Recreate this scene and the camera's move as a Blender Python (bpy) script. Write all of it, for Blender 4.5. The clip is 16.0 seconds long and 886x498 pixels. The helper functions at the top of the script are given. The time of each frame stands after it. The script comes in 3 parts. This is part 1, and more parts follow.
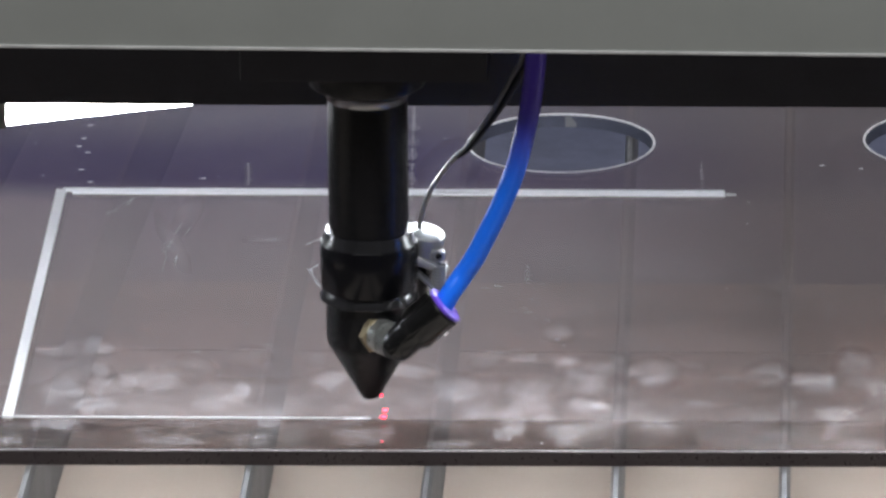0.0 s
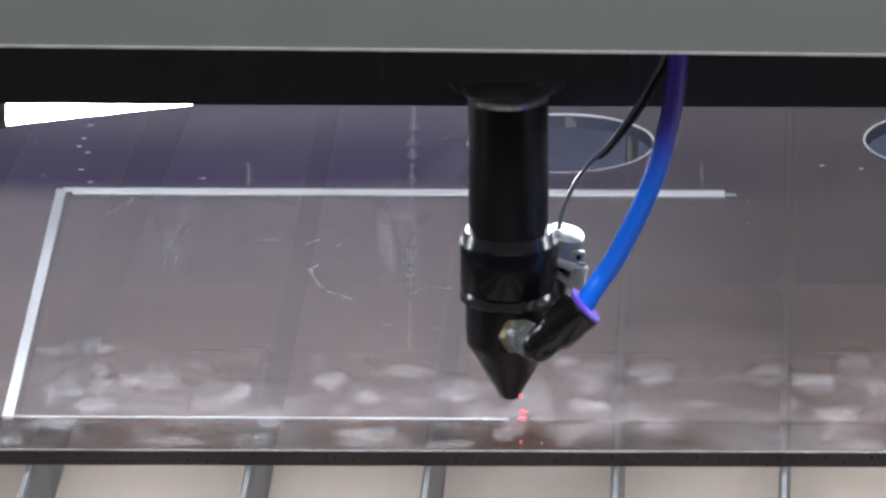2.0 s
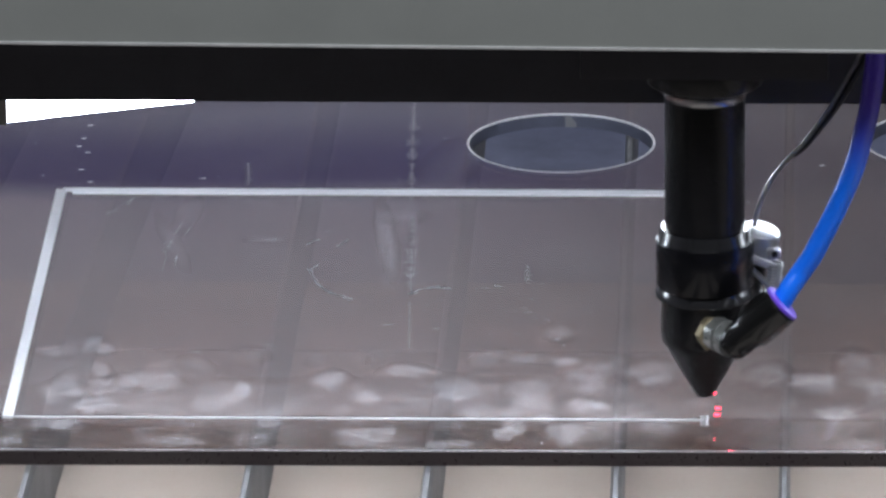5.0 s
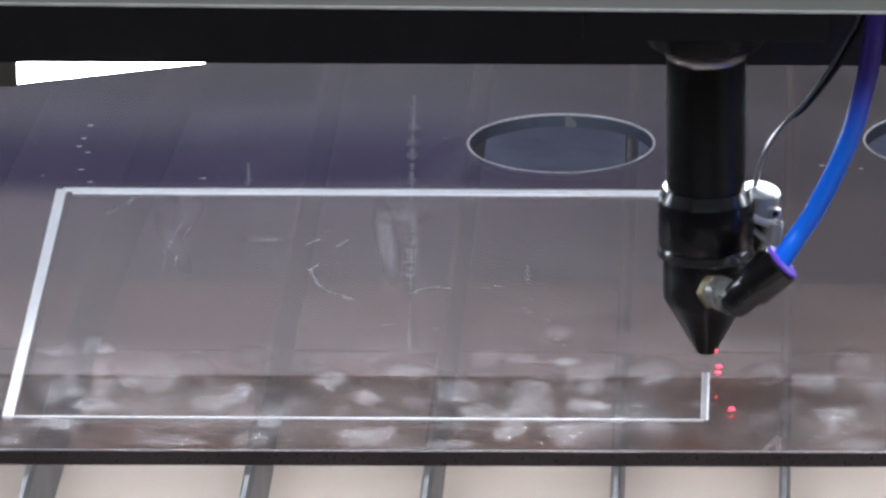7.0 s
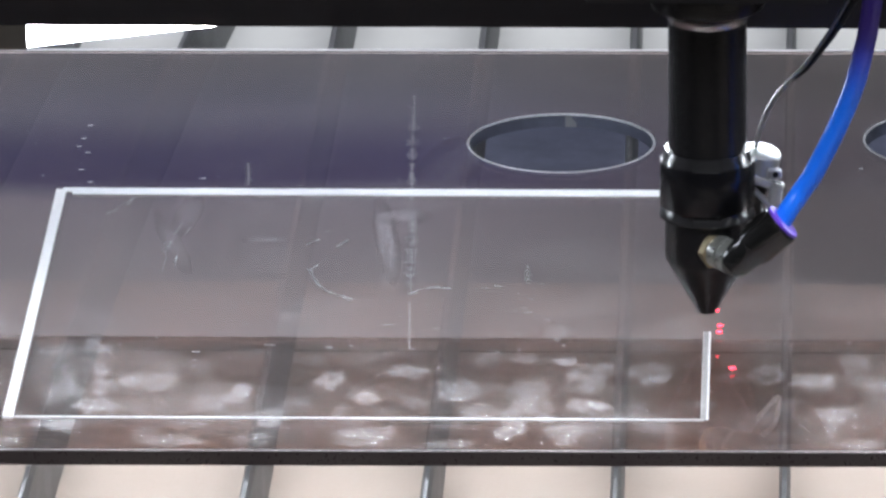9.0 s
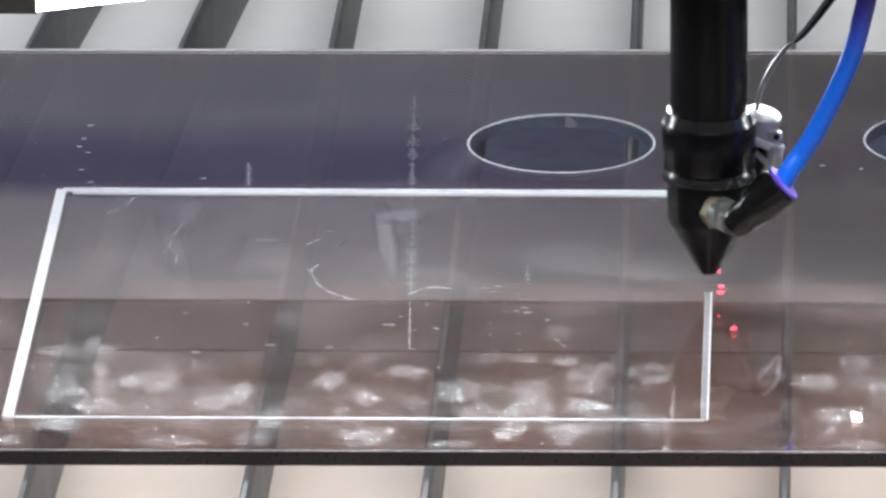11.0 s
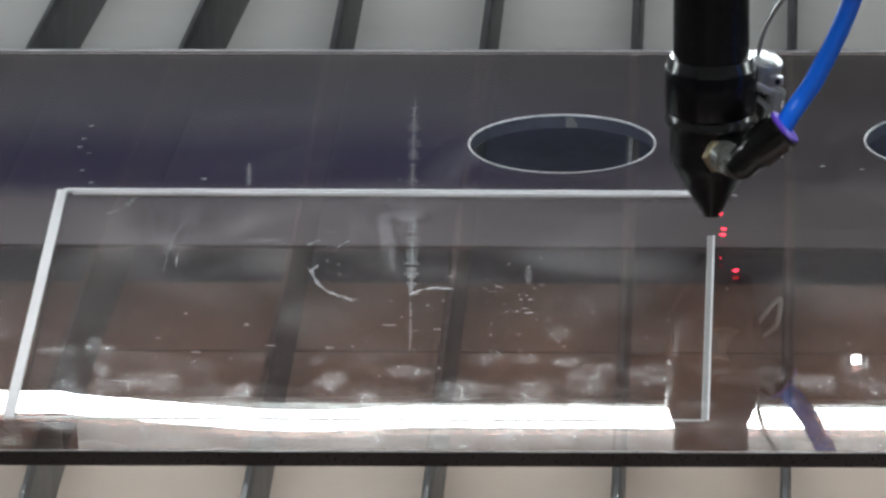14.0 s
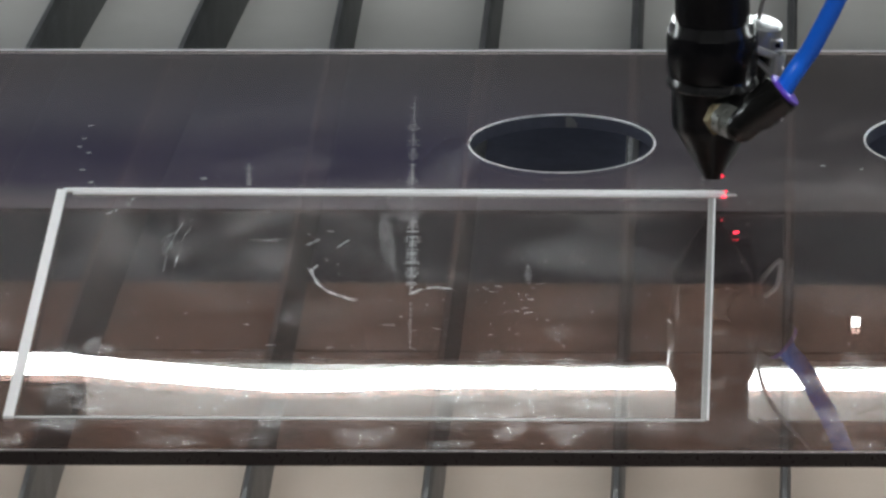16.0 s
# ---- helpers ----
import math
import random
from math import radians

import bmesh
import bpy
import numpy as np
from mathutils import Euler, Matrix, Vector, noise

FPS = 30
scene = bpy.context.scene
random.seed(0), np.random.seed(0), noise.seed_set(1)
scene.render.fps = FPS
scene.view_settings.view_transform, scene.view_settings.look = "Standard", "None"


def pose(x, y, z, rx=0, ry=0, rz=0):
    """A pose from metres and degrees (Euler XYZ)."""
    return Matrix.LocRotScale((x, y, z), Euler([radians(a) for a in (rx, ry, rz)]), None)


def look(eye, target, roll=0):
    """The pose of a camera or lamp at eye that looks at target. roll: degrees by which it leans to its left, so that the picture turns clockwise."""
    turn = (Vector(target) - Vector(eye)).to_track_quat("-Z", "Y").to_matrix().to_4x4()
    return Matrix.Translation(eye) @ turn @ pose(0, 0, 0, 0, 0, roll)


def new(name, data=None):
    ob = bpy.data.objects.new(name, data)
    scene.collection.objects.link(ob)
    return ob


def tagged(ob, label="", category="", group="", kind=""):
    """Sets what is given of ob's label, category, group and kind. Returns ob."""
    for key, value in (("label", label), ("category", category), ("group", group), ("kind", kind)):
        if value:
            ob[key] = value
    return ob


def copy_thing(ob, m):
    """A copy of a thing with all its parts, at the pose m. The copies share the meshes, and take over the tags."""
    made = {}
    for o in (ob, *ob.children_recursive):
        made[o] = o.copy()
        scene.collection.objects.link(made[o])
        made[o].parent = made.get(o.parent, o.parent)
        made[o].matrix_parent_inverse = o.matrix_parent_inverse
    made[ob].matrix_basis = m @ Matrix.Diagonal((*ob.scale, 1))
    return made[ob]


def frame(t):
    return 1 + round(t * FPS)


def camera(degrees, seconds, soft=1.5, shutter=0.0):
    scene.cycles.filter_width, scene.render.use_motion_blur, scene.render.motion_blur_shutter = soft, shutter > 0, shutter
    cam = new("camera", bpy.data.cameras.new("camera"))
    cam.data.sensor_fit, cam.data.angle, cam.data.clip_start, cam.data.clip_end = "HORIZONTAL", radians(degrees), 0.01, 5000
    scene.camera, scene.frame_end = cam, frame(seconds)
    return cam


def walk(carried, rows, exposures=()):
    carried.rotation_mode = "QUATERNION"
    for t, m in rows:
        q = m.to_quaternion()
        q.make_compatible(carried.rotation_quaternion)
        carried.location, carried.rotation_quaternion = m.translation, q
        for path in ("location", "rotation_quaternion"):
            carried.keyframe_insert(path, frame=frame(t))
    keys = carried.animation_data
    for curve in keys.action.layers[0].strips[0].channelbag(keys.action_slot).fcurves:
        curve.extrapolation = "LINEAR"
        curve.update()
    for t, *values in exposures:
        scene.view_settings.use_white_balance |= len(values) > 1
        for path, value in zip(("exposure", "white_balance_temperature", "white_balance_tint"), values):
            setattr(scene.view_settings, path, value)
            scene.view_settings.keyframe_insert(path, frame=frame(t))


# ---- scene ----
cam = camera(5.408, 16.0, soft=2.8)
EYE = (0.12701, -2.53373, 0.92172)
TURN = (71.0632, 0.4604, 2.1414)
PIX = 0.00345  # degrees of turn for one picture element


def eye_row(t, right, down):
    return t, pose(*EYE, TURN[0] + down * PIX, TURN[1], TURN[2] + right * PIX)


walk(cam, [eye_row(0.0, 0, 0), eye_row(4.0, 0, 0), eye_row(9.0, 0, 0), eye_row(11.3, 0.4, 0.4), eye_row(12.5, 2, 2),
           eye_row(14.0, 1.5, 1), eye_row(16.0, 1, 0.5)],
     exposures=[(0.0, 0.12, 6500, 10), (2.0, 0.12, 6280, 10), (4.2, 0.08, 6130, 10), (6.5, -0.03, 6150, 11), (7.3, -0.01, 6180, 11), (8.0, 0.12, 6230, 10), (9.0, 0.17, 6300, 10), (10.5, 0.12, 6400, 9),
                (12.5, -0.14, 6500, 5), (13.5, -0.64, 6550, 4), (14.5, -0.77, 6600, 4), (16.0, -0.88, 6750, 4)])

# the cut: a rectangle with its front line along x at y = 0, cut at an even pace
MM = 0.001
HALF, DEEP = 0.100, 0.203
T_TURN, VX, VY = 4.794, 0.020, 0.017825


def spot(t):
    if t < T_TURN:
        return HALF + VX * (t - T_TURN), 0.0
    return HALF, VY * (t - T_TURN)


# ---- world and light ----
world = bpy.data.worlds.new("world")
scene.world = world
world.use_nodes = True
wn = world.node_tree
wn.nodes["Background"].inputs[0].default_value = (0.55, 0.6, 0.68, 1)
wn.nodes["Background"].inputs[1].default_value = 0.05
ceiling_light_data = bpy.data.lights.new("room_light", "AREA")
ceiling_light_data.shape, ceiling_light_data.size, ceiling_light_data.size_y = "RECTANGLE", 2.2, 1.5
ceiling_light_data.energy = 106
ceiling_light_data.color = (0.98, 0.98, 1.0)
ceiling_light = new("room_light", ceiling_light_data)
ceiling_light.matrix_world = look((0.20, -0.50, 1.74), (0.1, 0.25, 0.0))
LED_POWER = 66.0


# ---- materials ----
def material(name):
    m = bpy.data.materials.new(name)
    m.use_nodes = True
    return m, m.node_tree, m.node_tree.nodes["Principled BSDF"]


def link(tree, a, b):
    tree.links.new(a, b)


def node(tree, kind, **inputs):
    n = tree.nodes.new(kind)
    for k, v in inputs.items():
        n.inputs[k].default_value = v
    return n


def plain(name, colour, rough=0.5, metal=0.0, spread=0.12, size=90.0, bump=0.15, grain=900.0, coat=0.0, spec=0.5):
    """A surface with stains at one scale and grain with relief at another."""
    m, tree, b = material(name)
    co = tree.nodes.new("ShaderNodeTexCoord")
    n1 = node(tree, "ShaderNodeTexNoise", Scale=size, Detail=5.0, Roughness=0.6)
    n2 = node(tree, "ShaderNodeTexNoise", Scale=grain, Detail=3.0)
    link(tree, co.outputs["Object"], n1.inputs["Vector"])
    link(tree, co.outputs["Object"], n2.inputs["Vector"])
    ramp = tree.nodes.new("ShaderNodeMapRange")
    ramp.inputs["From Min"].default_value, ramp.inputs["From Max"].default_value = 0.3, 0.7
    ramp.inputs["To Min"].default_value, ramp.inputs["To Max"].default_value = 1 - spread, 1 + spread
    link(tree, n1.outputs["Fac"], ramp.inputs["Value"])
    mul = tree.nodes.new("ShaderNodeVectorMath")
    mul.operation = "SCALE"
    mul.inputs[0].default_value = colour
    link(tree, ramp.outputs["Result"], mul.inputs["Scale"])
    link(tree, mul.outputs["Vector"], b.inputs["Base Color"])
    rr = tree.nodes.new("ShaderNodeMapRange")
    rr.inputs["To Min"].default_value, rr.inputs["To Max"].default_value = max(0.02, rough - 0.1), min(1, rough + 0.1)
    link(tree, n2.outputs["Fac"], rr.inputs["Value"])
    link(tree, rr.outputs["Result"], b.inputs["Roughness"])
    b.inputs["Metallic"].default_value = metal
    b.inputs["Coat Weight"].default_value = coat
    b.inputs["Specular IOR Level"].default_value = spec
    bu = node(tree, "ShaderNodeBump", Strength=bump, Distance=0.0003)
    link(tree, n2.outputs["Fac"], bu.inputs["Height"])
    link(tree, bu.outputs["Normal"], b.inputs["Normal"])
    return m


def glow(name, colour, strength):
    m, tree, b = material(name)
    b.inputs["Base Color"].default_value = (*colour, 1)
    b.inputs["Emission Color"].default_value = (*colour, 1)
    b.inputs["Emission Strength"].default_value = strength
    return m


def acrylic():
    """Clear, slightly brown acrylic with a dusty film, greasy smears near the front and fine scratches."""
    m, tree, b = material("acrylic")
    b.inputs["Base Color"].default_value = (0.305, 0.20, 0.175, 1)
    b.inputs["Roughness"].default_value = 0.0
    b.inputs["IOR"].default_value = 1.49
    b.inputs["Transmission Weight"].default_value = 1.0
    co = tree.nodes.new("ShaderNodeTexCoord")
    out = tree.nodes["Material Output"]
    blot = node(tree, "ShaderNodeTexNoise", Scale=22.0, Detail=5.0, Roughness=0.6, Distortion=0.8)
    link(tree, co.outputs["Object"], blot.inputs["Vector"])
    edge = tree.nodes.new("ShaderNodeMapRange")
    edge.interpolation_type = "SMOOTHSTEP"
    edge.inputs["From Min"].default_value, edge.inputs["From Max"].default_value = 0.45, 0.72
    edge.inputs["To Min"].default_value, edge.inputs["To Max"].default_value = 0.0, 0.035
    link(tree, blot.outputs["Fac"], edge.inputs["Value"])
    fine = node(tree, "ShaderNodeTexNoise", Scale=150.0, Detail=7.0, Roughness=0.72)
    link(tree, co.outputs["Object"], fine.inputs["Vector"])
    fr = tree.nodes.new("ShaderNodeMapRange")
    fr.inputs["From Min"].default_value, fr.inputs["From Max"].default_value = 0.3, 0.7
    fr.inputs["To Min"].default_value, fr.inputs["To Max"].default_value = 0.2, 1.9
    link(tree, fine.outputs["Fac"], fr.inputs["Value"])
    film = tree.nodes.new("ShaderNodeMath")
    film.operation = "MULTIPLY"
    layer = tree.nodes.new("ShaderNodeMath")
    layer.operation = "ADD"
    layer.inputs[1].default_value = DUST
    link(tree, edge.outputs["Result"], layer.inputs[0])
    link(tree, layer.outputs["Value"], film.inputs[0])
    link(tree, fr.outputs["Result"], film.inputs[1])
    dust = node(tree, "ShaderNodeBsdfGlossy", Roughness=0.5)
    dust.inputs["Color"].default_value = (0.9, 0.9, 0.92, 1)
    mix = tree.nodes.new("ShaderNodeMixShader")
    link(tree, film.outputs["Value"], mix.inputs["Fac"])
    link(tree, b.outputs["BSDF"], mix.inputs[1])
    link(tree, dust.outputs["BSDF"], mix.inputs[2])
    link(tree, mix.outputs["Shader"], out.inputs["Surface"])
    return m


DUST = 0.014
ACRYLIC = acrylic()


def smear_film():
    """A greasy, patchy film that thins out towards its rim."""
    m, tree, b = material("smear")
    co = tree.nodes.new("ShaderNodeTexCoord")
    info = tree.nodes.new("ShaderNodeObjectInfo")
    shift = tree.nodes.new("ShaderNodeVectorMath")
    shift.operation = "SCALE"
    shift.inputs[0].default_value = (31, 17, 5)
    link(tree, info.outputs["Random"], shift.inputs["Scale"])
    place = tree.nodes.new("ShaderNodeVectorMath")
    place.operation = "ADD"
    link(tree, co.outputs["Object"], place.inputs[0])
    link(tree, shift.outputs["Vector"], place.inputs[1])
    # an uneven outline
    warp = node(tree, "ShaderNodeTexNoise", Scale=1.7, Detail=5.0, Roughness=0.62)
    link(tree, place.outputs["Vector"], warp.inputs["Vector"])
    bend = tree.nodes.new("ShaderNodeVectorMath")
    bend.operation = "MULTIPLY_ADD"
    bend.inputs[1].default_value, bend.inputs[2].default_value = (1.5, 1.5, 0), (-0.75, -0.75, 0)
    link(tree, warp.outputs["Color"], bend.inputs[0])
    moved = tree.nodes.new("ShaderNodeVectorMath")
    moved.operation = "ADD"
    link(tree, co.outputs["Object"], moved.inputs[0])
    link(tree, bend.outputs["Vector"], moved.inputs[1])
    dist = tree.nodes.new("ShaderNodeVectorMath")
    dist.operation = "LENGTH"
    link(tree, moved.outputs["Vector"], dist.inputs[0])
    rim = tree.nodes.new("ShaderNodeMapRange")
    rim.interpolation_type = "SMOOTHSTEP"
    rim.inputs["From Min"].default_value, rim.inputs["From Max"].default_value = 0.90, 0.68
    link(tree, dist.outputs["Value"], rim.inputs["Value"])
    # streaks and gaps inside
    n = node(tree, "ShaderNodeTexNoise", Scale=1.9, Detail=9.0, Roughness=0.62, Distortion=1.1)
    link(tree, place.outputs["Vector"], n.inputs["Vector"])
    gaps = tree.nodes.new("ShaderNodeMapRange")
    gaps.inputs["From Min"].default_value, gaps.inputs["From Max"].default_value = 0.38, 0.66
    gaps.inputs["To Min"].default_value, gaps.inputs["To Max"].default_value = 0.12, 0.80
    link(tree, n.outputs["Fac"], gaps.inputs["Value"])
    body = tree.nodes.new("ShaderNodeMath")
    body.operation = "MULTIPLY"
    link(tree, rim.outputs["Result"], body.inputs[0])
    link(tree, gaps.outputs["Result"], body.inputs[1])
    own = tree.nodes.new("ShaderNodeMapRange")
    own.inputs["To Min"].default_value, own.inputs["To Max"].default_value = 0.0, 0.61
    link(tree, info.outputs["Alpha"], own.inputs["Value"])
    r = tree.nodes.new("ShaderNodeMath")
    r.operation = "MULTIPLY"
    link(tree, body.outputs["Value"], r.inputs[0])
    link(tree, own.outputs["Result"], r.inputs[1])
    clear = tree.nodes.new("ShaderNodeBsdfTransparent")
    b.inputs["Base Color"].default_value = (0.30, 0.30, 0.32, 1)
    b.inputs["Roughness"].default_value = 0.33
    b.inputs["Specular IOR Level"].default_value = 1.0
    mix = tree.nodes.new("ShaderNodeMixShader")
    # a film this thin scatters light but hardly dims what lies under it
    over = tree.nodes.new("ShaderNodeAddShader")
    link(tree, r.outputs["Value"], mix.inputs["Fac"])
    link(tree, b.outputs["BSDF"], mix.inputs[2])
    link(tree, clear.outputs["BSDF"], over.inputs[0])
    link(tree, mix.outputs["Shader"], over.inputs[1])
    link(tree, over.outputs["Shader"], tree.nodes["Material Output"].inputs["Surface"])
    return m


SMEAR = smear_film()


def frosted(name, colour):
    """Frosted, light-guiding cut acrylic: scatters on both sides."""
    m = plain(name, colour, 0.35, spread=0.06, size=300, bump=0.3)
    tree = m.node_tree
    tr = tree.nodes.new("ShaderNodeBsdfTranslucent")
    tr.inputs["Color"].default_value = (*colour, 1)
    mix = node(tree, "ShaderNodeMixShader", Fac=0.45)
    link(tree, tree.nodes["Principled BSDF"].outputs["BSDF"], mix.inputs[1])
    link(tree, tr.outputs["BSDF"], mix.inputs[2])
    link(tree, mix.outputs["Shader"], tree.nodes["Material Output"].inputs["Surface"])
    return m


# white, dull and grey copies put each cut edge's caught light into colour
KERF = frosted("frosted_edge", (0.86, 0.87, 0.90))
KERF_DULL = plain("dull_cut", (0.36, 0.36, 0.37), 0.42, spread=0.1, spec=1.0, size=300, bump=0.3)
KERF_GREY = plain("grey_cut", (0.20, 0.20, 0.20), 0.4, spread=0.12, size=300, bump=0.3)
TAB = plain("uncut_tab", (0.13, 0.13, 0.14), 0.5, spread=0.1)
SCRATCH = plain("scratch", (0.38, 0.38, 0.40), 0.42, 0.3, spread=0.2, spec=1.0)
BLACK = plain("black_anodised", (0.005, 0.005, 0.006), 0.27, spread=0.2, bump=0.01, grain=6000.0, spec=0.27)
COLLAR = plain("black_collar", (0.004, 0.004, 0.005), 0.22, spread=0.2, bump=0.0, grain=6000.0, spec=0.28)
BEAM_BLACK = plain("beam_paint", (0.021, 0.021, 0.027), 0.6, spread=0.12, bump=0.1, spec=0.3)
BLACK_MATT = plain("black_paint", (0.010, 0.011, 0.014), 0.55, spread=0.2, bump=0.1, spec=0.3)
PLASTIC = plain("black_plastic", (0.005, 0.005, 0.005), 0.2, spread=0.15, bump=0.05)
GREY = plain("grey_panel", (0.172, 0.180, 0.168), 0.5, spread=0.04, size=40, bump=0.05)
SHEET_EDGE = plain("sheet_edge", (0.018, 0.013, 0.014), 0.3, spread=0.2, size=200, bump=0.1)
EDGE = plain("bare_edge", (0.55, 0.55, 0.54), 0.35, 0.7, spread=0.15, size=200)
# near-white, so that the added loop shows as a glint in the sheet
GLINT_WHITE = plain("glint_white", (0.90, 0.90, 0.90), 0.3, 0.2, spread=0.03)
STEEL = plain("steel", (0.33, 0.34, 0.35), 0.34, 0.7, spread=0.08)
CLAMP = plain("clamp_grey", (0.30, 0.30, 0.30), 0.4, 0.4, spread=0.08)
# brighter metal puts the flange's highlight crescents into the material
LIP = plain("bright_lip", (0.22, 0.225, 0.23), 0.22, 1.0, spread=0.1, bump=0.0)
BRACKET = plain("olive_paint", (0.17, 0.165, 0.14), 0.5, spread=0.1, size=60, bump=0.1)
POLISHED = plain("polished_rim", (0.012, 0.012, 0.013), 0.2, spread=0.1, bump=0.0, grain=6000.0, spec=0.7)
NICKEL = plain("nickel", (0.24, 0.25, 0.24), 0.3, 0.8, spread=0.1)
BRASS = plain("brass", (0.36, 0.31, 0.20), 0.35, 0.9, spread=0.1)
# colour stands in for the dark floor seen through the clear hole wall
HOLE_SLEEVE = plain("hole_wall", (0.062, 0.066, 0.092), 0.45, spread=0.1, size=300, bump=0.1, spec=0.2)
SLAT = plain("galvanised_slat", (0.09, 0.093, 0.098), 0.5, 0.4, spread=0.25, size=60, bump=0.2)
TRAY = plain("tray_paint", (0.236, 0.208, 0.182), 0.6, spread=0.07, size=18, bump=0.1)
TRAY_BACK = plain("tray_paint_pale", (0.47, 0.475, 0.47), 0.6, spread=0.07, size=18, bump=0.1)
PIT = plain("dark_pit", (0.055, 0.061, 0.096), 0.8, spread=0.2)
CABINET = plain("cabinet_paint", (0.10, 0.10, 0.12), 0.6, spread=0.08, size=12)


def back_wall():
    """Pale grey with a soft dark blue stripe fading to grey, painted as the sheet's mirrored tones."""
    m, tree, b = material("back_wall_tones")
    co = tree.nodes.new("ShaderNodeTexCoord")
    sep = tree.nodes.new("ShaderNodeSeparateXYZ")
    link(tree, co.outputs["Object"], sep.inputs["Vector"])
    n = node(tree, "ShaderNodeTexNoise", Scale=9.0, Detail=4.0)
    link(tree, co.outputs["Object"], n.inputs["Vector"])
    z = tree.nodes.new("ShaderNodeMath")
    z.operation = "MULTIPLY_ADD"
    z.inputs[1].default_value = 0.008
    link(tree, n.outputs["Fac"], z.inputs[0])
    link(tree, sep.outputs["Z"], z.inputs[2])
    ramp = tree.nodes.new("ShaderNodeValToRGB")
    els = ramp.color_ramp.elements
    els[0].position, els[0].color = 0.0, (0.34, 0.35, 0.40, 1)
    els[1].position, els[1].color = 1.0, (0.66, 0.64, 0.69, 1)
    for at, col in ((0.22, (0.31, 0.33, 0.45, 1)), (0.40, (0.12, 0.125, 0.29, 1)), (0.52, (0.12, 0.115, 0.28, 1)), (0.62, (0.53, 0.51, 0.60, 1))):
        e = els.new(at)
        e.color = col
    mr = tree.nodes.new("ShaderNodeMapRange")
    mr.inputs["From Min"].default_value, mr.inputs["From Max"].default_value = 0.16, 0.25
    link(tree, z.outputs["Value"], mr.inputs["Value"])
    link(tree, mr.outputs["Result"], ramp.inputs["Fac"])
    # greyer towards one side, where the mirrored veil is darker
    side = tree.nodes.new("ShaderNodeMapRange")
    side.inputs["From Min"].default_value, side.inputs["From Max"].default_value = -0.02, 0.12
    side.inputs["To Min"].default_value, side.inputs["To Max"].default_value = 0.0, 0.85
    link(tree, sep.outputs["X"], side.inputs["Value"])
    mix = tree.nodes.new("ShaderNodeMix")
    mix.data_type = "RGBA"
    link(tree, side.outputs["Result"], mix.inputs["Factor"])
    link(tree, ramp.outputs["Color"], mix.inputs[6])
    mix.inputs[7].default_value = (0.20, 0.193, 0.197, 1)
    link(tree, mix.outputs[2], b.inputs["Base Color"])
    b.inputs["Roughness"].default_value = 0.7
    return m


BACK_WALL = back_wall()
ALU = plain("aluminium", (0.7, 0.71, 0.68), 0.45, 0.3, spread=0.06)


def hose_plastic():
    """Blue plastic, with the beam's shade painted violet along its upper length."""
    m = plain("blue_tube", (0.01, 0.13, 0.72), 0.27, spread=0.03, bump=0.0, grain=6000.0)
    tree = m.node_tree
    co = tree.nodes.new("ShaderNodeTexCoord")
    sep = tree.nodes.new("ShaderNodeSeparateXYZ")
    link(tree, co.outputs["Object"], sep.inputs["Vector"])
    mr = tree.nodes.new("ShaderNodeMapRange")
    mr.interpolation_type = "SMOOTHSTEP"
    mr.inputs["From Min"].default_value, mr.inputs["From Max"].default_value = 0.074, 0.104
    link(tree, sep.outputs["Z"], mr.inputs["Value"])
    mix = tree.nodes.new("ShaderNodeMix")
    mix.data_type = "RGBA"
    link(tree, mr.outputs["Result"], mix.inputs["Factor"])
    mix.inputs[6].default_value, mix.inputs[7].default_value = (0.01, 0.13, 0.72, 1), (0.085, 0.045, 0.50, 1)
    link(tree, mix.outputs[2], tree.nodes["Principled BSDF"].inputs["Base Color"])
    return m


BLUE = hose_plastic()
PURPLE = plain("violet_collar", (0.10, 0.04, 0.45), 0.4, spread=0.08)
WIRE = plain("grey_wire", (0.30, 0.30, 0.30), 0.3, 0.3, spread=0.1)
ROOM = plain("room_wall", (0.10, 0.10, 0.11), 0.8, spread=0.05, size=3)
LED = glow("led_light", (0.88, 0.94, 1.0), LED_POWER)
# glows in place of pointer light landing on the sheet and nozzle
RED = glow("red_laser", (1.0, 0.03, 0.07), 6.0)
RED_LENS = glow("red_lens", (1.0, 0.03, 0.07), 30.0)


# ---- building ----
def mesh_of(name, bm, mat, smooth=True):
    me = bpy.data.meshes.new(name)
    bm.to_mesh(me)
    bm.free()
    me.materials.append(mat)
    if smooth:
        for f in me.polygons:
            f.use_smooth = True
        me.set_sharp_from_angle(angle=radians(35))
    return me


def part(name, bm, mat, parent=None, label="", m=None, smooth=True):
    ob = new(name, mesh_of(name, bm, mat, smooth))
    if parent:
        ob.parent = parent
    if m is not None:
        ob.matrix_basis = m
    if label:
        ob["label"] = label
    return ob


def box(x0, x1, y0, y1, z0, z1, bevel=0.0):
    bm = bmesh.new()
    bmesh.ops.create_cube(bm, size=1, matrix=Matrix.Translation(((x0 + x1) / 2, (y0 + y1) / 2, (z0 + z1) / 2))
                          @ Matrix.Diagonal((x1 - x0, y1 - y0, z1 - z0, 1)))
    if bevel:
        bmesh.ops.bevel(bm, geom=bm.edges[:], offset=bevel, segments=2, affect="EDGES", profile=0.6)
    return bm


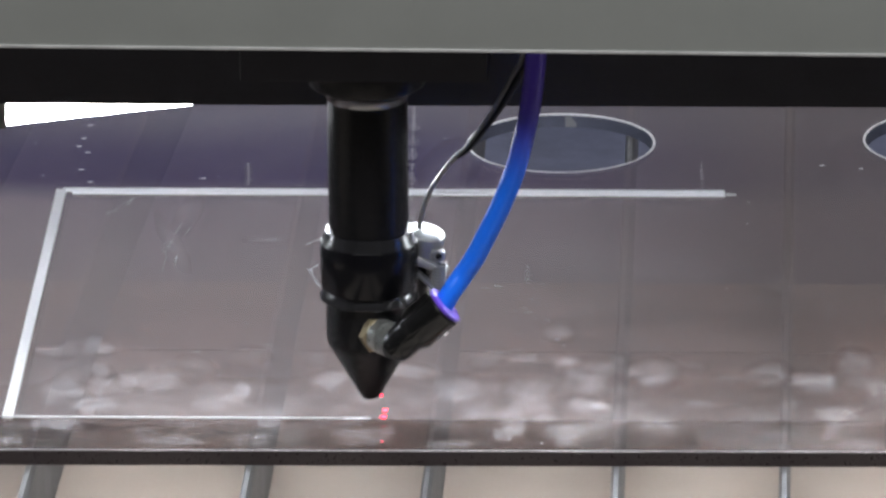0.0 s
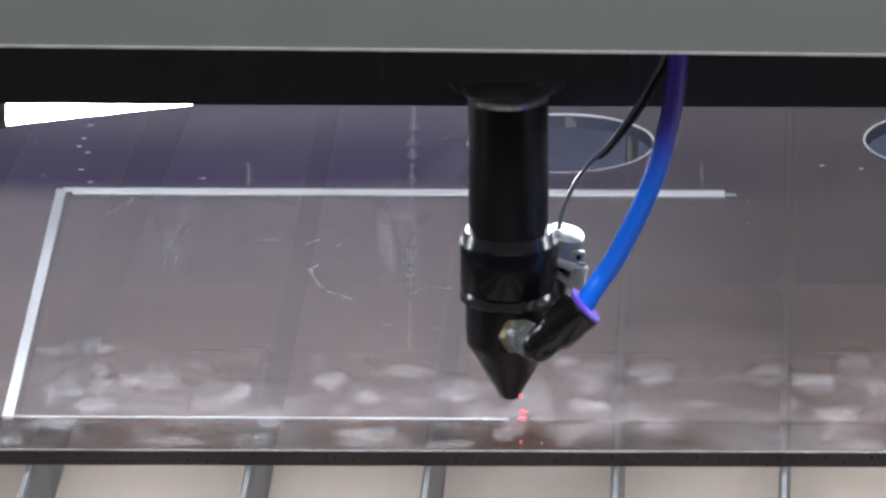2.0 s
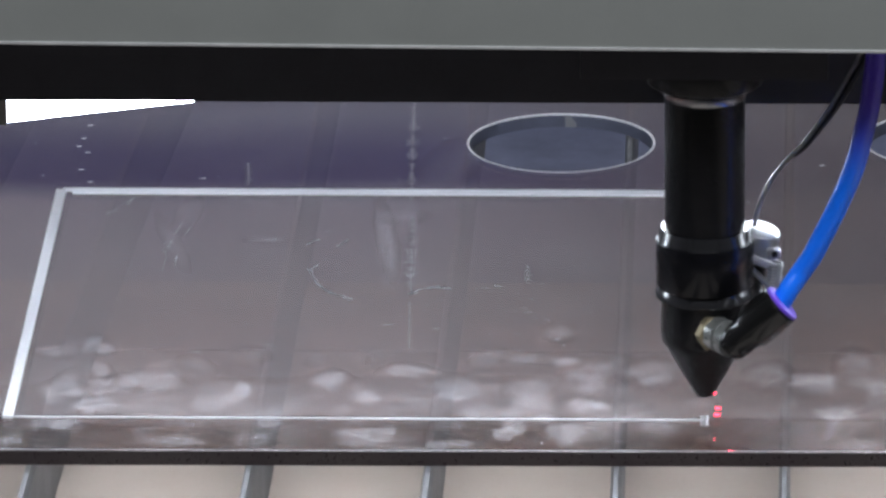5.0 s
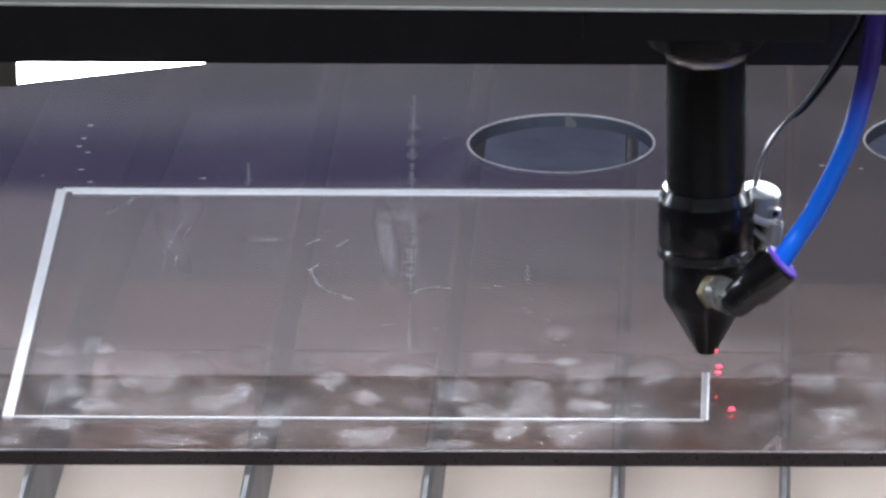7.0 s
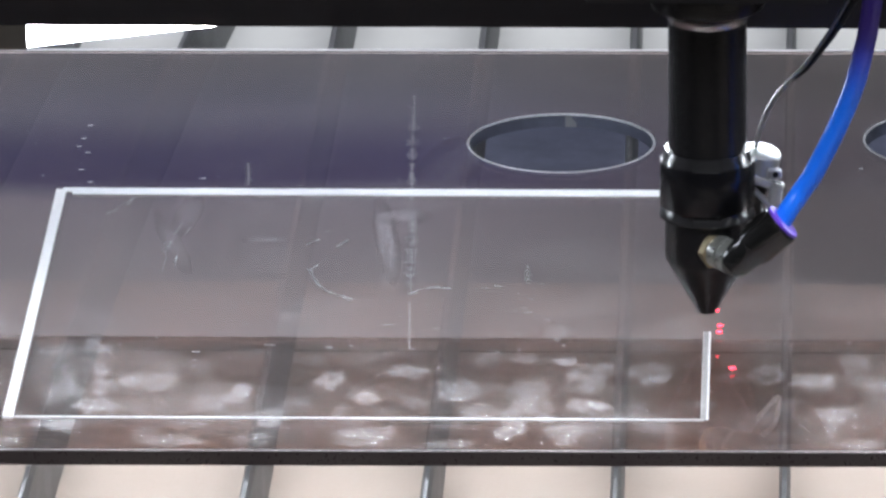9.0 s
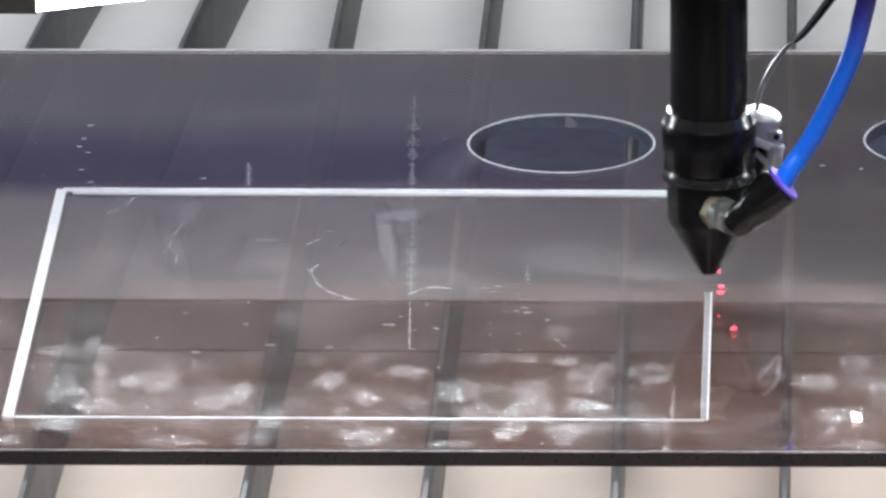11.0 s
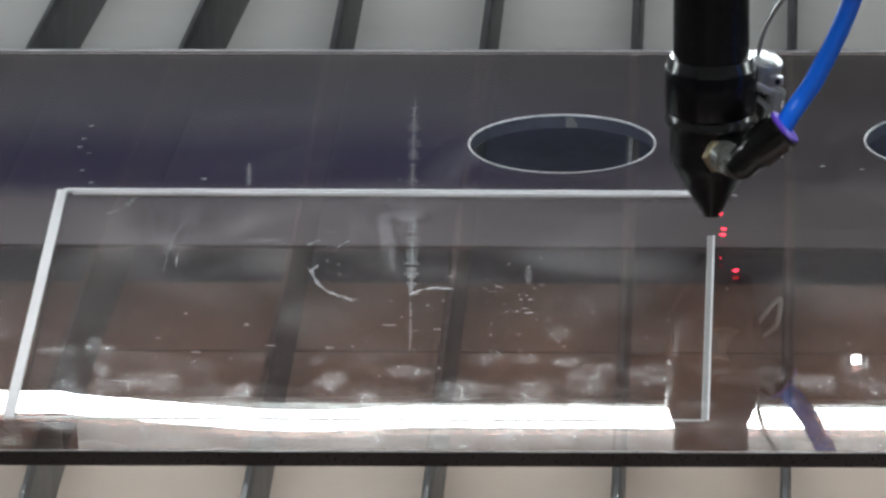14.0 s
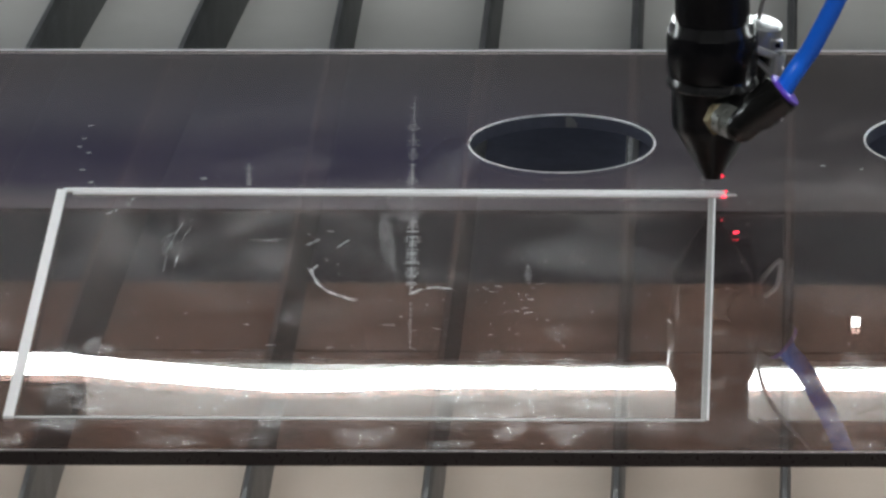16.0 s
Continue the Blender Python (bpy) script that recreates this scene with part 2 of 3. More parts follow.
def turned(profile, sides=48):
    """A solid of revolution about z from (radius, height) pairs, bottom to top, closed at both ends."""
    bm = bmesh.new()
    rings = []
    for r, z in profile:
        rings.append([bm.verts.new((r * math.cos(a), r * math.sin(a), z)) for a in
                      [2 * math.pi * k / sides for k in range(sides)]])
    for lo, hi in zip(rings, rings[1:]):
        for k in range(sides):
            bm.faces.new((lo[k], lo[(k + 1) % sides], hi[(k + 1) % sides], hi[k]))
    bm.faces.new(rings[0][::-1])
    bm.faces.new(rings[-1])
    return bm


def swept(points, radius, sides=14, steps=8, start=1.0):
    """A round rod along a smooth line through the points."""
    pts = [Vector(q) for q in points]
    line = []
    for i in range(len(pts) - 1):
        a, b, c, d = pts[max(i - 1, 0)], pts[i], pts[i + 1], pts[min(i + 2, len(pts) - 1)]
        for s in range(steps):
            u = s / steps
            line.append(0.5 * ((2 * b) + (c - a) * u + (2 * a - 5 * b + 4 * c - d) * u * u + (3 * b - a - 3 * c + d) * u ** 3))
    line.append(pts[-1])
    bm = bmesh.new()
    rings, up = [], Vector((0, 1, 0.01))
    for i, q in enumerate(line):
        way = (line[min(i + 1, len(line) - 1)] - line[max(i - 1, 0)]).normalized()
        side = way.cross(up).normalized()
        top = side.cross(way)
        rings.append([bm.verts.new(q + radius * min(1.0, start + (1 - start) * 2 * i / len(line)) * (side * math.cos(t) + top * math.sin(t))) for t in
                      [2 * math.pi * k / sides for k in range(sides)]])
    for lo, hi in zip(rings, rings[1:]):
        for k in range(sides):
            bm.faces.new((lo[k], lo[(k + 1) % sides], hi[(k + 1) % sides], hi[k]))
    bm.faces.new(rings[0][::-1])
    bm.faces.new(rings[-1])
    bmesh.ops.recalc_face_normals(bm, faces=bm.faces[:])
    return bm


def along(a, b):
    """The pose whose z axis runs from a to b."""
    a, b = Vector(a), Vector(b)
    return Matrix.Translation(a) @ (b - a).to_track_quat("Z", "Y").to_matrix().to_4x4()


def thing(name, label, category, group="", kind=""):
    ob = new(name)
    ob.empty_display_size = 0.02
    return tagged(ob, label, category, group, kind)


# ---- the room and the machine's shell ----
def setting(name, bm, mat, label="", category="wall"):
    return tagged(part(name, bm, mat), label, category, kind="structure")


setting("room_floor", box(-2.5, 2.5, -4.0, 2.0, -1.0, -0.95), ROOM, "grey concrete workshop floor under the machine", "floor")
setting("wall_north", box(-2.5, 2.5, 2.0, 2.1, -0.95, 1.9), ROOM, "plain grey workshop wall", "wall")
setting("wall_south", box(-2.5, 2.5, -4.1, -4.0, -0.95, 1.9), ROOM, "plain grey workshop wall", "wall")
setting("wall_east", box(2.5, 2.6, -4.1, 2.1, -0.95, 1.9), ROOM, "plain grey workshop wall", "wall")
setting("wall_west", box(-2.6, -2.5, -4.1, 2.1, -0.95, 1.9), ROOM, "plain grey workshop wall", "wall")
setting("ceiling", box(-2.6, 2.6, -4.1, 2.1, 1.9, 2.0), ROOM, "plain workshop ceiling", "ceiling")
setting("cabinet_back", box(-0.5, 0.5, 0.82, 0.84, -0.2, 0.50), BACK_WALL, "machine back wall, its pale and blue tones set for the mirrored veil", "wall")
setting("cabinet_side_west", box(-0.52, -0.5, -0.3, 0.84, -0.2, 0.30), CABINET, "dark grey painted side wall of the machine", "wall")
setting("cabinet_side_east", box(0.5, 0.52, -0.3, 0.84, -0.2, 0.30), CABINET, "dark grey painted side wall of the machine", "wall")
setting("cabinet_front", box(-0.5, 0.5, -0.3, -0.28, -0.2, -0.05), CABINET, "dark grey painted front sill of the machine", "wall")

setting("cabinet_base", box(-0.52, 0.52, -0.3, 0.84, -0.95, -0.2, 0.003), CABINET, "dark grey painted base cabinet of the machine", "cabinet")

FLOOR_Z = -0.0345
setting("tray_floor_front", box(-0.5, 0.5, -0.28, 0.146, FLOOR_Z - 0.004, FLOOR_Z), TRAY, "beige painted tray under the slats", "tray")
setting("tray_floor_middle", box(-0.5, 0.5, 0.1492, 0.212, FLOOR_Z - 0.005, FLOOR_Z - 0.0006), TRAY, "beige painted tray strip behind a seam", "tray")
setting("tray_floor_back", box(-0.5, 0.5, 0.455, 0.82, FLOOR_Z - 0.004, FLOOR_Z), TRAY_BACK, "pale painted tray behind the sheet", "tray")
# dark recess added to match the dark area behind the beige tray
setting("pit_floor", box(-0.5, 0.5, 0.15, 0.82, -0.064, -0.060), PIT, "dark recessed floor behind the beige tray", "floor")
setting("pit_wall", box(-0.5, 0.5, 0.205, 0.211, -0.060, FLOOR_Z - 0.006), PIT, "dark wall at the front of the recess", "wall")


# ---- slats ----
def slat(bow=0.0):
    """A thin upright blade along y, 30 mm high, with a worn narrow top edge, bowed sideways by so many mm."""
    bm = bmesh.new()
    L0, L1, n = -0.22, 0.80, 24
    prof = [(-1.5, -30), (1.5, -30), (1.5, -3), (0.7, -0.3), (-0.7, -0.3), (-1.5, -3)]
    rings = []
    for i in range(n + 1):
        y = L0 + (L1 - L0) * i / n
        side = -bow * (1 - ((y - 0.168) / 0.2) ** 2)
        rings.append([bm.verts.new(((x + side) * MM, y, z * MM)) for x, z in prof])
    for a, b in zip(rings, rings[1:]):
        for k in range(6):
            bm.faces.new((a[k], a[(k + 1) % 6], b[(k + 1) % 6], b[k]))
    bm.faces.new(rings[0]), bm.faces.new(rings[-1][::-1])
    bmesh.ops.recalc_face_normals(bm, faces=bm.faces[:])
    return tagged(part("slat", bm, SLAT, smooth=False), "dull grey metal knife slat standing on the tray", "slat", "slats of the cutting bed")


SHEET_T = 0.0043
SLATS = [(-29.6, -25.1, 0.4), (21.6, 23.8, 0.3), (75.2, 73.2, 0), (123.1, 124.0, 0), (174, 175, 0), (224, 226, 0), (-92.4, -74.3, 2.8), (-145, -124, 2.8), (-194, -180, 2.8)]
straight, bowed = slat(), slat(2.8)
for i, (xf, xb, bow) in enumerate(SLATS):
    turn = -math.degrees(math.atan2((xb - xf), 395))
    at = pose((xf + (xb - xf) * 29 / 395) * MM, 0, -SHEET_T, 0, 0, turn)
    kind_of = bowed if bow > 1 else straight
    if i in (0, 6):
        kind_of.matrix_basis = at
    else:
        copy_thing(kind_of, at)


# ---- the acrylic sheet ----
def sheet():
    cu = bpy.data.curves.new("sheet_outline", "CURVE")
    cu.dimensions, cu.fill_mode = "2D", "BOTH"
    cu.extrude = SHEET_T / 2

    def ring(pts):
        s = cu.splines.new("POLY")
        s.points.add(len(pts) - 1)
        for q, (x, y) in zip(s.points, pts):
            q.co = (x, y, 0, 1)
        s.use_cyclic_u = True

    slope = 0.0079
    ring([(-0.30, -0.0278 - 0.2 * slope), (0.34, -0.0278 + 0.44 * slope), (0.34, 0.3478 + 0.47 * slope), (-0.30, 0.3478 - 0.17 * slope)])
    for cx, cy, rx, ry in ((0.0524, 0.2536, 0.029, 0.029), (0.1763, 0.2582, 0.029, 0.029)):
        ring([(cx + rx * math.cos(a), cy + ry * math.sin(a)) for a in [2 * math.pi * k / 96 for k in range(96)]])
    tmp = bpy.data.objects.new("tmp", cu)
    scene.collection.objects.link(tmp)
    me = bpy.data.meshes.new_from_object(tmp.evaluated_get(bpy.context.evaluated_depsgraph_get()))
    bpy.data.objects.remove(tmp)
    bm = bmesh.new()
    bm.from_mesh(me)
    bmesh.ops.remove_doubles(bm, verts=bm.verts[:], dist=1e-6)
    bmesh.ops.recalc_face_normals(bm, faces=bm.faces[:])
    bmesh.ops.translate(bm, verts=bm.verts[:], vec=(0, 0, -SHEET_T / 2))
    ob = part("acrylic_sheet", bm, ACRYLIC, smooth=False)
    ob.visible_shadow = False
    return tagged(ob, "smeared brown-tinted clear acrylic sheet with round holes, on slats", "acrylic sheet")


SHEET = sheet()


def strip(x0, y0, x1, y1, wide, label="", z=0.00006, tall=0.0002, mat=KERF):
    """A frosted line of the cut, from one point to another."""
    a, b = Vector((x0, y0, z)), Vector((x1, y1, z))
    n = (b - a).length
    bm = box(0, n, -wide / 2, wide / 2, -tall, tall)
    return part("cut_line", bm, mat, SHEET, label, Matrix.Translation(a) @ pose(0, 0, 0, 0, 0, math.degrees(math.atan2(y1 - y0, x1 - x0))))


strip(-HALF - 0.0006, -0.0012, -HALF - 0.0006, DEEP + 0.001, 0.0030, "bright frosted cut edge", z=0.0003, tall=0.0005)
strip(-HALF + 0.0021, 0.002, -HALF + 0.0021, DEEP - 0.002, 0.0005, "thin dark lower cut edge", z=-0.0036, mat=SHEET_EDGE)
strip(-HALF, DEEP + 0.0013, 0.104, DEEP + 0.0013, 0.0015, "bright frosted cut edge", z=0.0003, tall=0.0006)
strip(-HALF + 0.003, DEEP - 0.0012, 0.104, DEEP - 0.0012, 0.0011, "bright frosted cut edge", z=0.0003, tall=0.0006)
for k in range(2):
    strip(0.104 + 0.0018 * k, DEEP, 0.1058 + 0.0018 * k, DEEP, 0.0018 - 0.0008 * k, "fading end of the cut", mat=KERF_DULL)
X_START = spot(0)[0]
strip(-HALF, 0, X_START, 0, 0.0012, mat=KERF_DULL)
GROW = 0.098
growing = strip(0, 0, GROW, 0, 0.00118, z=0.00005, mat=KERF_DULL)
SIDE_STEP = 0.007
side_pieces = [strip(0, 0, SIDE_STEP, 0, 0.0022, z=0.00004 - 0.0000005 * i, mat=KERF_GREY) for i in range(29)]
# lighter lines painted for light along both sides of the side cut
for piece in side_pieces:
    part("cut_edge", box(0, SIDE_STEP, -0.0011, -0.0006, 0.0002, 0.00026), KERF, piece, "bright edge of the cut")
    part("cut_edge", box(0, SIDE_STEP, 0.0009, 0.0011, 0.0002, 0.00026), KERF_DULL, piece, "pale edge of the cut")


def hole_rim(cx, cy):
    """The frosted rim of a round cut-out and a dark sleeve, coloured like the floor beyond."""
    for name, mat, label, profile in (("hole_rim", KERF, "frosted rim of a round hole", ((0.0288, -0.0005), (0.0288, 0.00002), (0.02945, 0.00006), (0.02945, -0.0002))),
                                      ("hole_wall", HOLE_SLEEVE, "dark sleeve in a round hole, coloured like the floor beyond", ((0.0288, -0.0043), (0.0288, -0.0003), (0.02905, -0.0003), (0.02905, -0.0043)))):
        bm = bmesh.new()
        rings = [[bm.verts.new((r * math.cos(2 * math.pi * k / 96), r * math.sin(2 * math.pi * k / 96), z)) for k in range(96)] for r, z in profile]
        for u in range(4):
            lo, hi = rings[u], rings[(u + 1) % 4]
            for k in range(96):
                bm.faces.new((lo[k], lo[(k + 1) % 96], hi[(k + 1) % 96], hi[k]))
        bmesh.ops.recalc_face_normals(bm, faces=bm.faces[:])
        part(name, bm, mat, SHEET, label, pose(cx, cy, 0))


hole_rim(0.0524, 0.2536)
hole_rim(0.1763, 0.2582)

# edges of the sheet: the long way through tinted acrylic makes the front face nearly black
SLOPE = 0.0079
part("front_edge", box(-0.2995, 0.3395, -0.0003, 0.0003, -0.0043, -0.0001), SHEET_EDGE, SHEET, "nearly black front edge", pose(0, -0.0278 + 0.1 * SLOPE, 0, 0, 0, math.degrees(SLOPE)))
# pale strips put the light caught along these edges into colour
strip(-0.30, 0.3470 - 0.17 * SLOPE, 0.34, 0.3470 + 0.47 * SLOPE, 0.0013, "white strip for light along the back edge")
strip(-0.30, 0.3475 - 0.17 * SLOPE, 0.34, 0.3475 + 0.47 * SLOPE, 0.0009, "white strip for light along the lower back edge", z=-0.0041)
strip(-0.30, -0.0276 - 0.2 * SLOPE, 0.34, -0.0276 + 0.44 * SLOPE, 0.0002, "pale strip for light along the front edge", mat=KERF_DULL)


def marks():
    """Fine scratches and specks, joined: rows of short ticks, single scratches, curved scuffs and dust."""
    rng = random.Random(7)
    bm = bmesh.new()

    def tick(x, y, length, wide, turn):
        d = Vector((math.cos(turn), math.sin(turn), 0))
        s = Vector((-d.y, d.x, 0)) * wide / 2
        c0, c1 = Vector((x, y, 0.00006)) - d * length / 2, Vector((x, y, 0.00006)) + d * length / 2
        bm.faces.new([bm.verts.new(q) for q in (c0 - s, c1 - s, c1 + s, c0 + s)])

    def ladder(xa, ya, xb, yb, most):
        n = int(abs(ya - yb) / 0.0021)
        for k in range(n):
            u = (k + rng.random() * 0.5) / n
            if rng.random() < 0.85:
                tick(xa + (xb - xa) * u, ya + (yb - ya) * u, rng.uniform(0.0006, most) * (0.5 + math.sin(math.pi * u)), 0.00034, rng.gauss(0, 0.05))
        if most > 0.002:
            tick((xa + xb) / 2, (ya + yb) / 2, abs(ya - yb) * 0.9, 0.0001, math.atan2(yb - ya, xb - xa))

    ladder(0.0045, 0.300, 0.0079, 0.190, 0.0034)
    ladder(0.0089, 0.180, 0.0110, 0.108, 0.0040)
    ladder(0.0110, 0.108, 0.0127, 0.059, 0.0006)
    ladder(-0.0444, 0.232, -0.0431, 0.208, 0.0024)
    ladder(0.0452, 0.136, 0.0458, 0.118, 0.0016)
    ladder(0.0966, 0.235, 0.0970, 0.208, 0.0009)
    ladder(0.0735, 0.262, 0.0739, 0.236, 0.0004)
    for x, y in ((-96.4, 269), (-97.6, 256), (-98.4, 248), (-95.2, 242), (-95.9, 225), (-92.3, 213), (-57.4, 217), (134, 232), (146, 229)):
        tick(x * MM, y * MM, 0.0016, 0.0008, 0.1)
    for x, y, n, t in ((33, 113, 5, 0), (42, 95, 4, 0.1)):
        for k in range(4):
            tick((x + rng.gauss(0, 2.2)) * MM, (y + rng.gauss(0, 2.6)) * MM, n * MM * rng.uniform(0.15, 0.7), 0.0003 * rng.uniform(0.5, 1.4), t + rng.gauss(0, 0.35))

    for k in range(16):
        x, y = rng.gauss(0.036, 0.022), rng.gauss(0.104, 0.020)
        tick(x, y, rng.uniform(0.0003, 0.0016), rng.uniform(0.00012, 0.00026), rng.gauss(-0.1, 0.3))
    for x, y, n in ((5.6, 81.5, 4), (-36.6, 81.4, 3), (-28.6, 63, 4), (-11, 61.2, 4), (-50, 56.7, 3), (20, 78.2, 4), (47, 105, 3), (-15.8, 166.6, 4), (-49.7, 44.4, 0.8), (-70.3, 91.5, 0.8)):
        tick(x * MM, y * MM, n * MM * rng.uniform(0.5, 1), 0.00028, rng.gauss(-0.05, 0.1))

    def stroke(points, wide, passes):
        """A scratch of several short passes along a bent line, in mm."""
        for (xa, ya), (xb, yb) in zip(points, points[1:]):
            for k in range(passes):
                u = rng.random()
                tick((xa + (xb - xa) * u + rng.gauss(0, 0.25)) * MM, (ya + (yb - ya) * u + rng.gauss(0, 0.5)) * MM, math.hypot(xb - xa, yb - ya) * rng.uniform(0.2, 0.7) * MM, wide * rng.uniform(0.4, 1.2), math.atan2(yb - ya, xb - xa))

    stroke([(-18, 134), (-20.1, 129.7), (-17.6, 119.4), (-13.6, 111), (-10.2, 106.6), (-5.8, 104.1)], 0.00032, 7)
    stroke([(10.8, 109.5), (14, 113.6), (18.2, 115.3), (23.3, 114.3)], 0.0005, 6)
    stroke([(-84.9, 182.9), (-81, 187), (-78.1, 197)], 0.00022, 5)
    stroke([(-64.4, 134.3), (-64, 155.3), (-61.6, 171.4)], 0.00009, 5)
    stroke([(-61, 135.4), (-61, 155.4), (-58, 172)], 0.00007, 4)
    stroke([(-12.6, 154), (-8.6, 161)], 0.0003, 6)
    stroke([(-21.8, 155), (-18.8, 159)], 0.0003, 5)
    stroke([(-40, 158), (-30, 159.4)], 0.0001, 5)

    def scuff(cx, cy, r, a0, a1, wide):
        step = (a1 - a0) / 16
        for k in range(16):
            u = a0 + step * k
            rr = r * (1 + rng.gauss(0, 0.05))
            along_it = Vector((-math.sin(u), 2.4 * math.cos(u)))
            tick(cx + rr * math.cos(u), cy + rr * math.sin(u) * 2.4, along_it.length * r * step * rng.uniform(0.5, 1.4), wide * rng.uniform(0.1, 0.4), math.atan2(along_it.y, along_it.x) + rng.gauss(0, 0.06))
            if k % 3 == 0:
                tick(cx + rr * math.cos(u) * 0.93, cy + rr * math.sin(u) * 2.3, 0.002, wide * 0.2, math.atan2(along_it.y, along_it.x) + rng.gauss(0, 0.3))

    scuff(-0.058, 0.152, 0.0080, 2.4, 3.5, 0.0003)
    for k in range(340):
        s = rng.choice((0.0001, 0.0001, 0.00013, 0.00015, 0.0002, 0.0004))
        x = rng.gauss(0.02, 0.055) if k % 2 else rng.uniform(-0.12, 0.16)
        y = rng.gauss(0.085, 0.05) if k % 2 else rng.uniform(-0.02, 0.33)
        if (x - 0.0524) ** 2 + (y - 0.2536) ** 2 > 0.031 ** 2 and -0.02 < y < 0.33:
            tick(x, y, s * rng.uniform(0.8, 1.8), s, rng.gauss(0, 0.3))
    ob = part("scratch_layer", bm, SCRATCH, SHEET, "fine pale scratches and dust specks", smooth=False)
    return tagged(ob, kind="stuff")


marks()


def smears():
    """Greasy smears, thickest along the front of the sheet."""
    rng = random.Random(21)
    bm = bmesh.new()
    bmesh.ops.create_circle(bm, cap_ends=True, segments=28, radius=1.25)
    me = mesh_of("smear", bm, SMEAR, False)
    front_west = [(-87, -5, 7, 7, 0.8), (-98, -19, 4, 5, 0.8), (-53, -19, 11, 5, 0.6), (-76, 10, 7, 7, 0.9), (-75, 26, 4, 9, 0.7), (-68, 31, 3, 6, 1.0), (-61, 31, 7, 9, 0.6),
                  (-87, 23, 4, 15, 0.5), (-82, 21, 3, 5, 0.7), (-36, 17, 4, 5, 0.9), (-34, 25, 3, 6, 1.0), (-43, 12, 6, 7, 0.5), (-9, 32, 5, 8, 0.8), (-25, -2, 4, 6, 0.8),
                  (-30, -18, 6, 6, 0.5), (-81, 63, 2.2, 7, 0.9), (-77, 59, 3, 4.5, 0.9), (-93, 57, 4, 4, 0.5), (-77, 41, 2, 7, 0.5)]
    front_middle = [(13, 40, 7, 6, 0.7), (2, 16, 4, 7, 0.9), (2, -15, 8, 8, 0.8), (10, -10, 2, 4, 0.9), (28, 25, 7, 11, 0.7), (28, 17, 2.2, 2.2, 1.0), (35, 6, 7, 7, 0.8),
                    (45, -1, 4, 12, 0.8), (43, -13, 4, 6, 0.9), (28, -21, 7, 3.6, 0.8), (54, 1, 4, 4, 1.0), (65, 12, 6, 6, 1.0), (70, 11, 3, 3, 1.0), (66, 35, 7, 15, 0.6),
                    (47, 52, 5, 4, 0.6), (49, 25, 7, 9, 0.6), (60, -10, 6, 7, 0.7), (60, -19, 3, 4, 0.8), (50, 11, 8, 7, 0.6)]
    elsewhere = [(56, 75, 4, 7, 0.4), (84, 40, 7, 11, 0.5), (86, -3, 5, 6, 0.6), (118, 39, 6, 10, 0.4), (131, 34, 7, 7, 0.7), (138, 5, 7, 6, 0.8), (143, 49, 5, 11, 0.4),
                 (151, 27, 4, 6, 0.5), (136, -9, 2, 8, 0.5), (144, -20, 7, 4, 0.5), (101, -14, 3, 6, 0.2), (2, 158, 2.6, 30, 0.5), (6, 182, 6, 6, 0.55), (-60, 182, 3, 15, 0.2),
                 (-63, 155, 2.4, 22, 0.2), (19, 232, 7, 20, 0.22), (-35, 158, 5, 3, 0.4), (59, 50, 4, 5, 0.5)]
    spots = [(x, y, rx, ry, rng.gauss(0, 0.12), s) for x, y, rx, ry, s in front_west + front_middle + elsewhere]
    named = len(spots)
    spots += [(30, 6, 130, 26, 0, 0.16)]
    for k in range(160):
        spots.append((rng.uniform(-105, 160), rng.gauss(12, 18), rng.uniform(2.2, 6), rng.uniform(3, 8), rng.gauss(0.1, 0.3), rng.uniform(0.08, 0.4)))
    placed = []
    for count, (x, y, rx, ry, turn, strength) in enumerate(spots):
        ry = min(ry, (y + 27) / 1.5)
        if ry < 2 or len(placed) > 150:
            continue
        # listed smears fit the view; overlap is capped so stacked films don't go black
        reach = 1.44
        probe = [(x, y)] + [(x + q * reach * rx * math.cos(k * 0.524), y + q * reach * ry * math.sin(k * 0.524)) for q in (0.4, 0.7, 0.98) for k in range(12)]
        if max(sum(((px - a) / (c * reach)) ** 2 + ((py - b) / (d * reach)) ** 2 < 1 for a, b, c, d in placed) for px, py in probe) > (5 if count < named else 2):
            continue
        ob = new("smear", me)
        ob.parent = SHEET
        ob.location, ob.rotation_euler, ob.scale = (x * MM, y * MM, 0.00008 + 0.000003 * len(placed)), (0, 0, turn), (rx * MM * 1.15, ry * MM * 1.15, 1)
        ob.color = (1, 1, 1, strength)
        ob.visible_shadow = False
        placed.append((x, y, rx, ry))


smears()


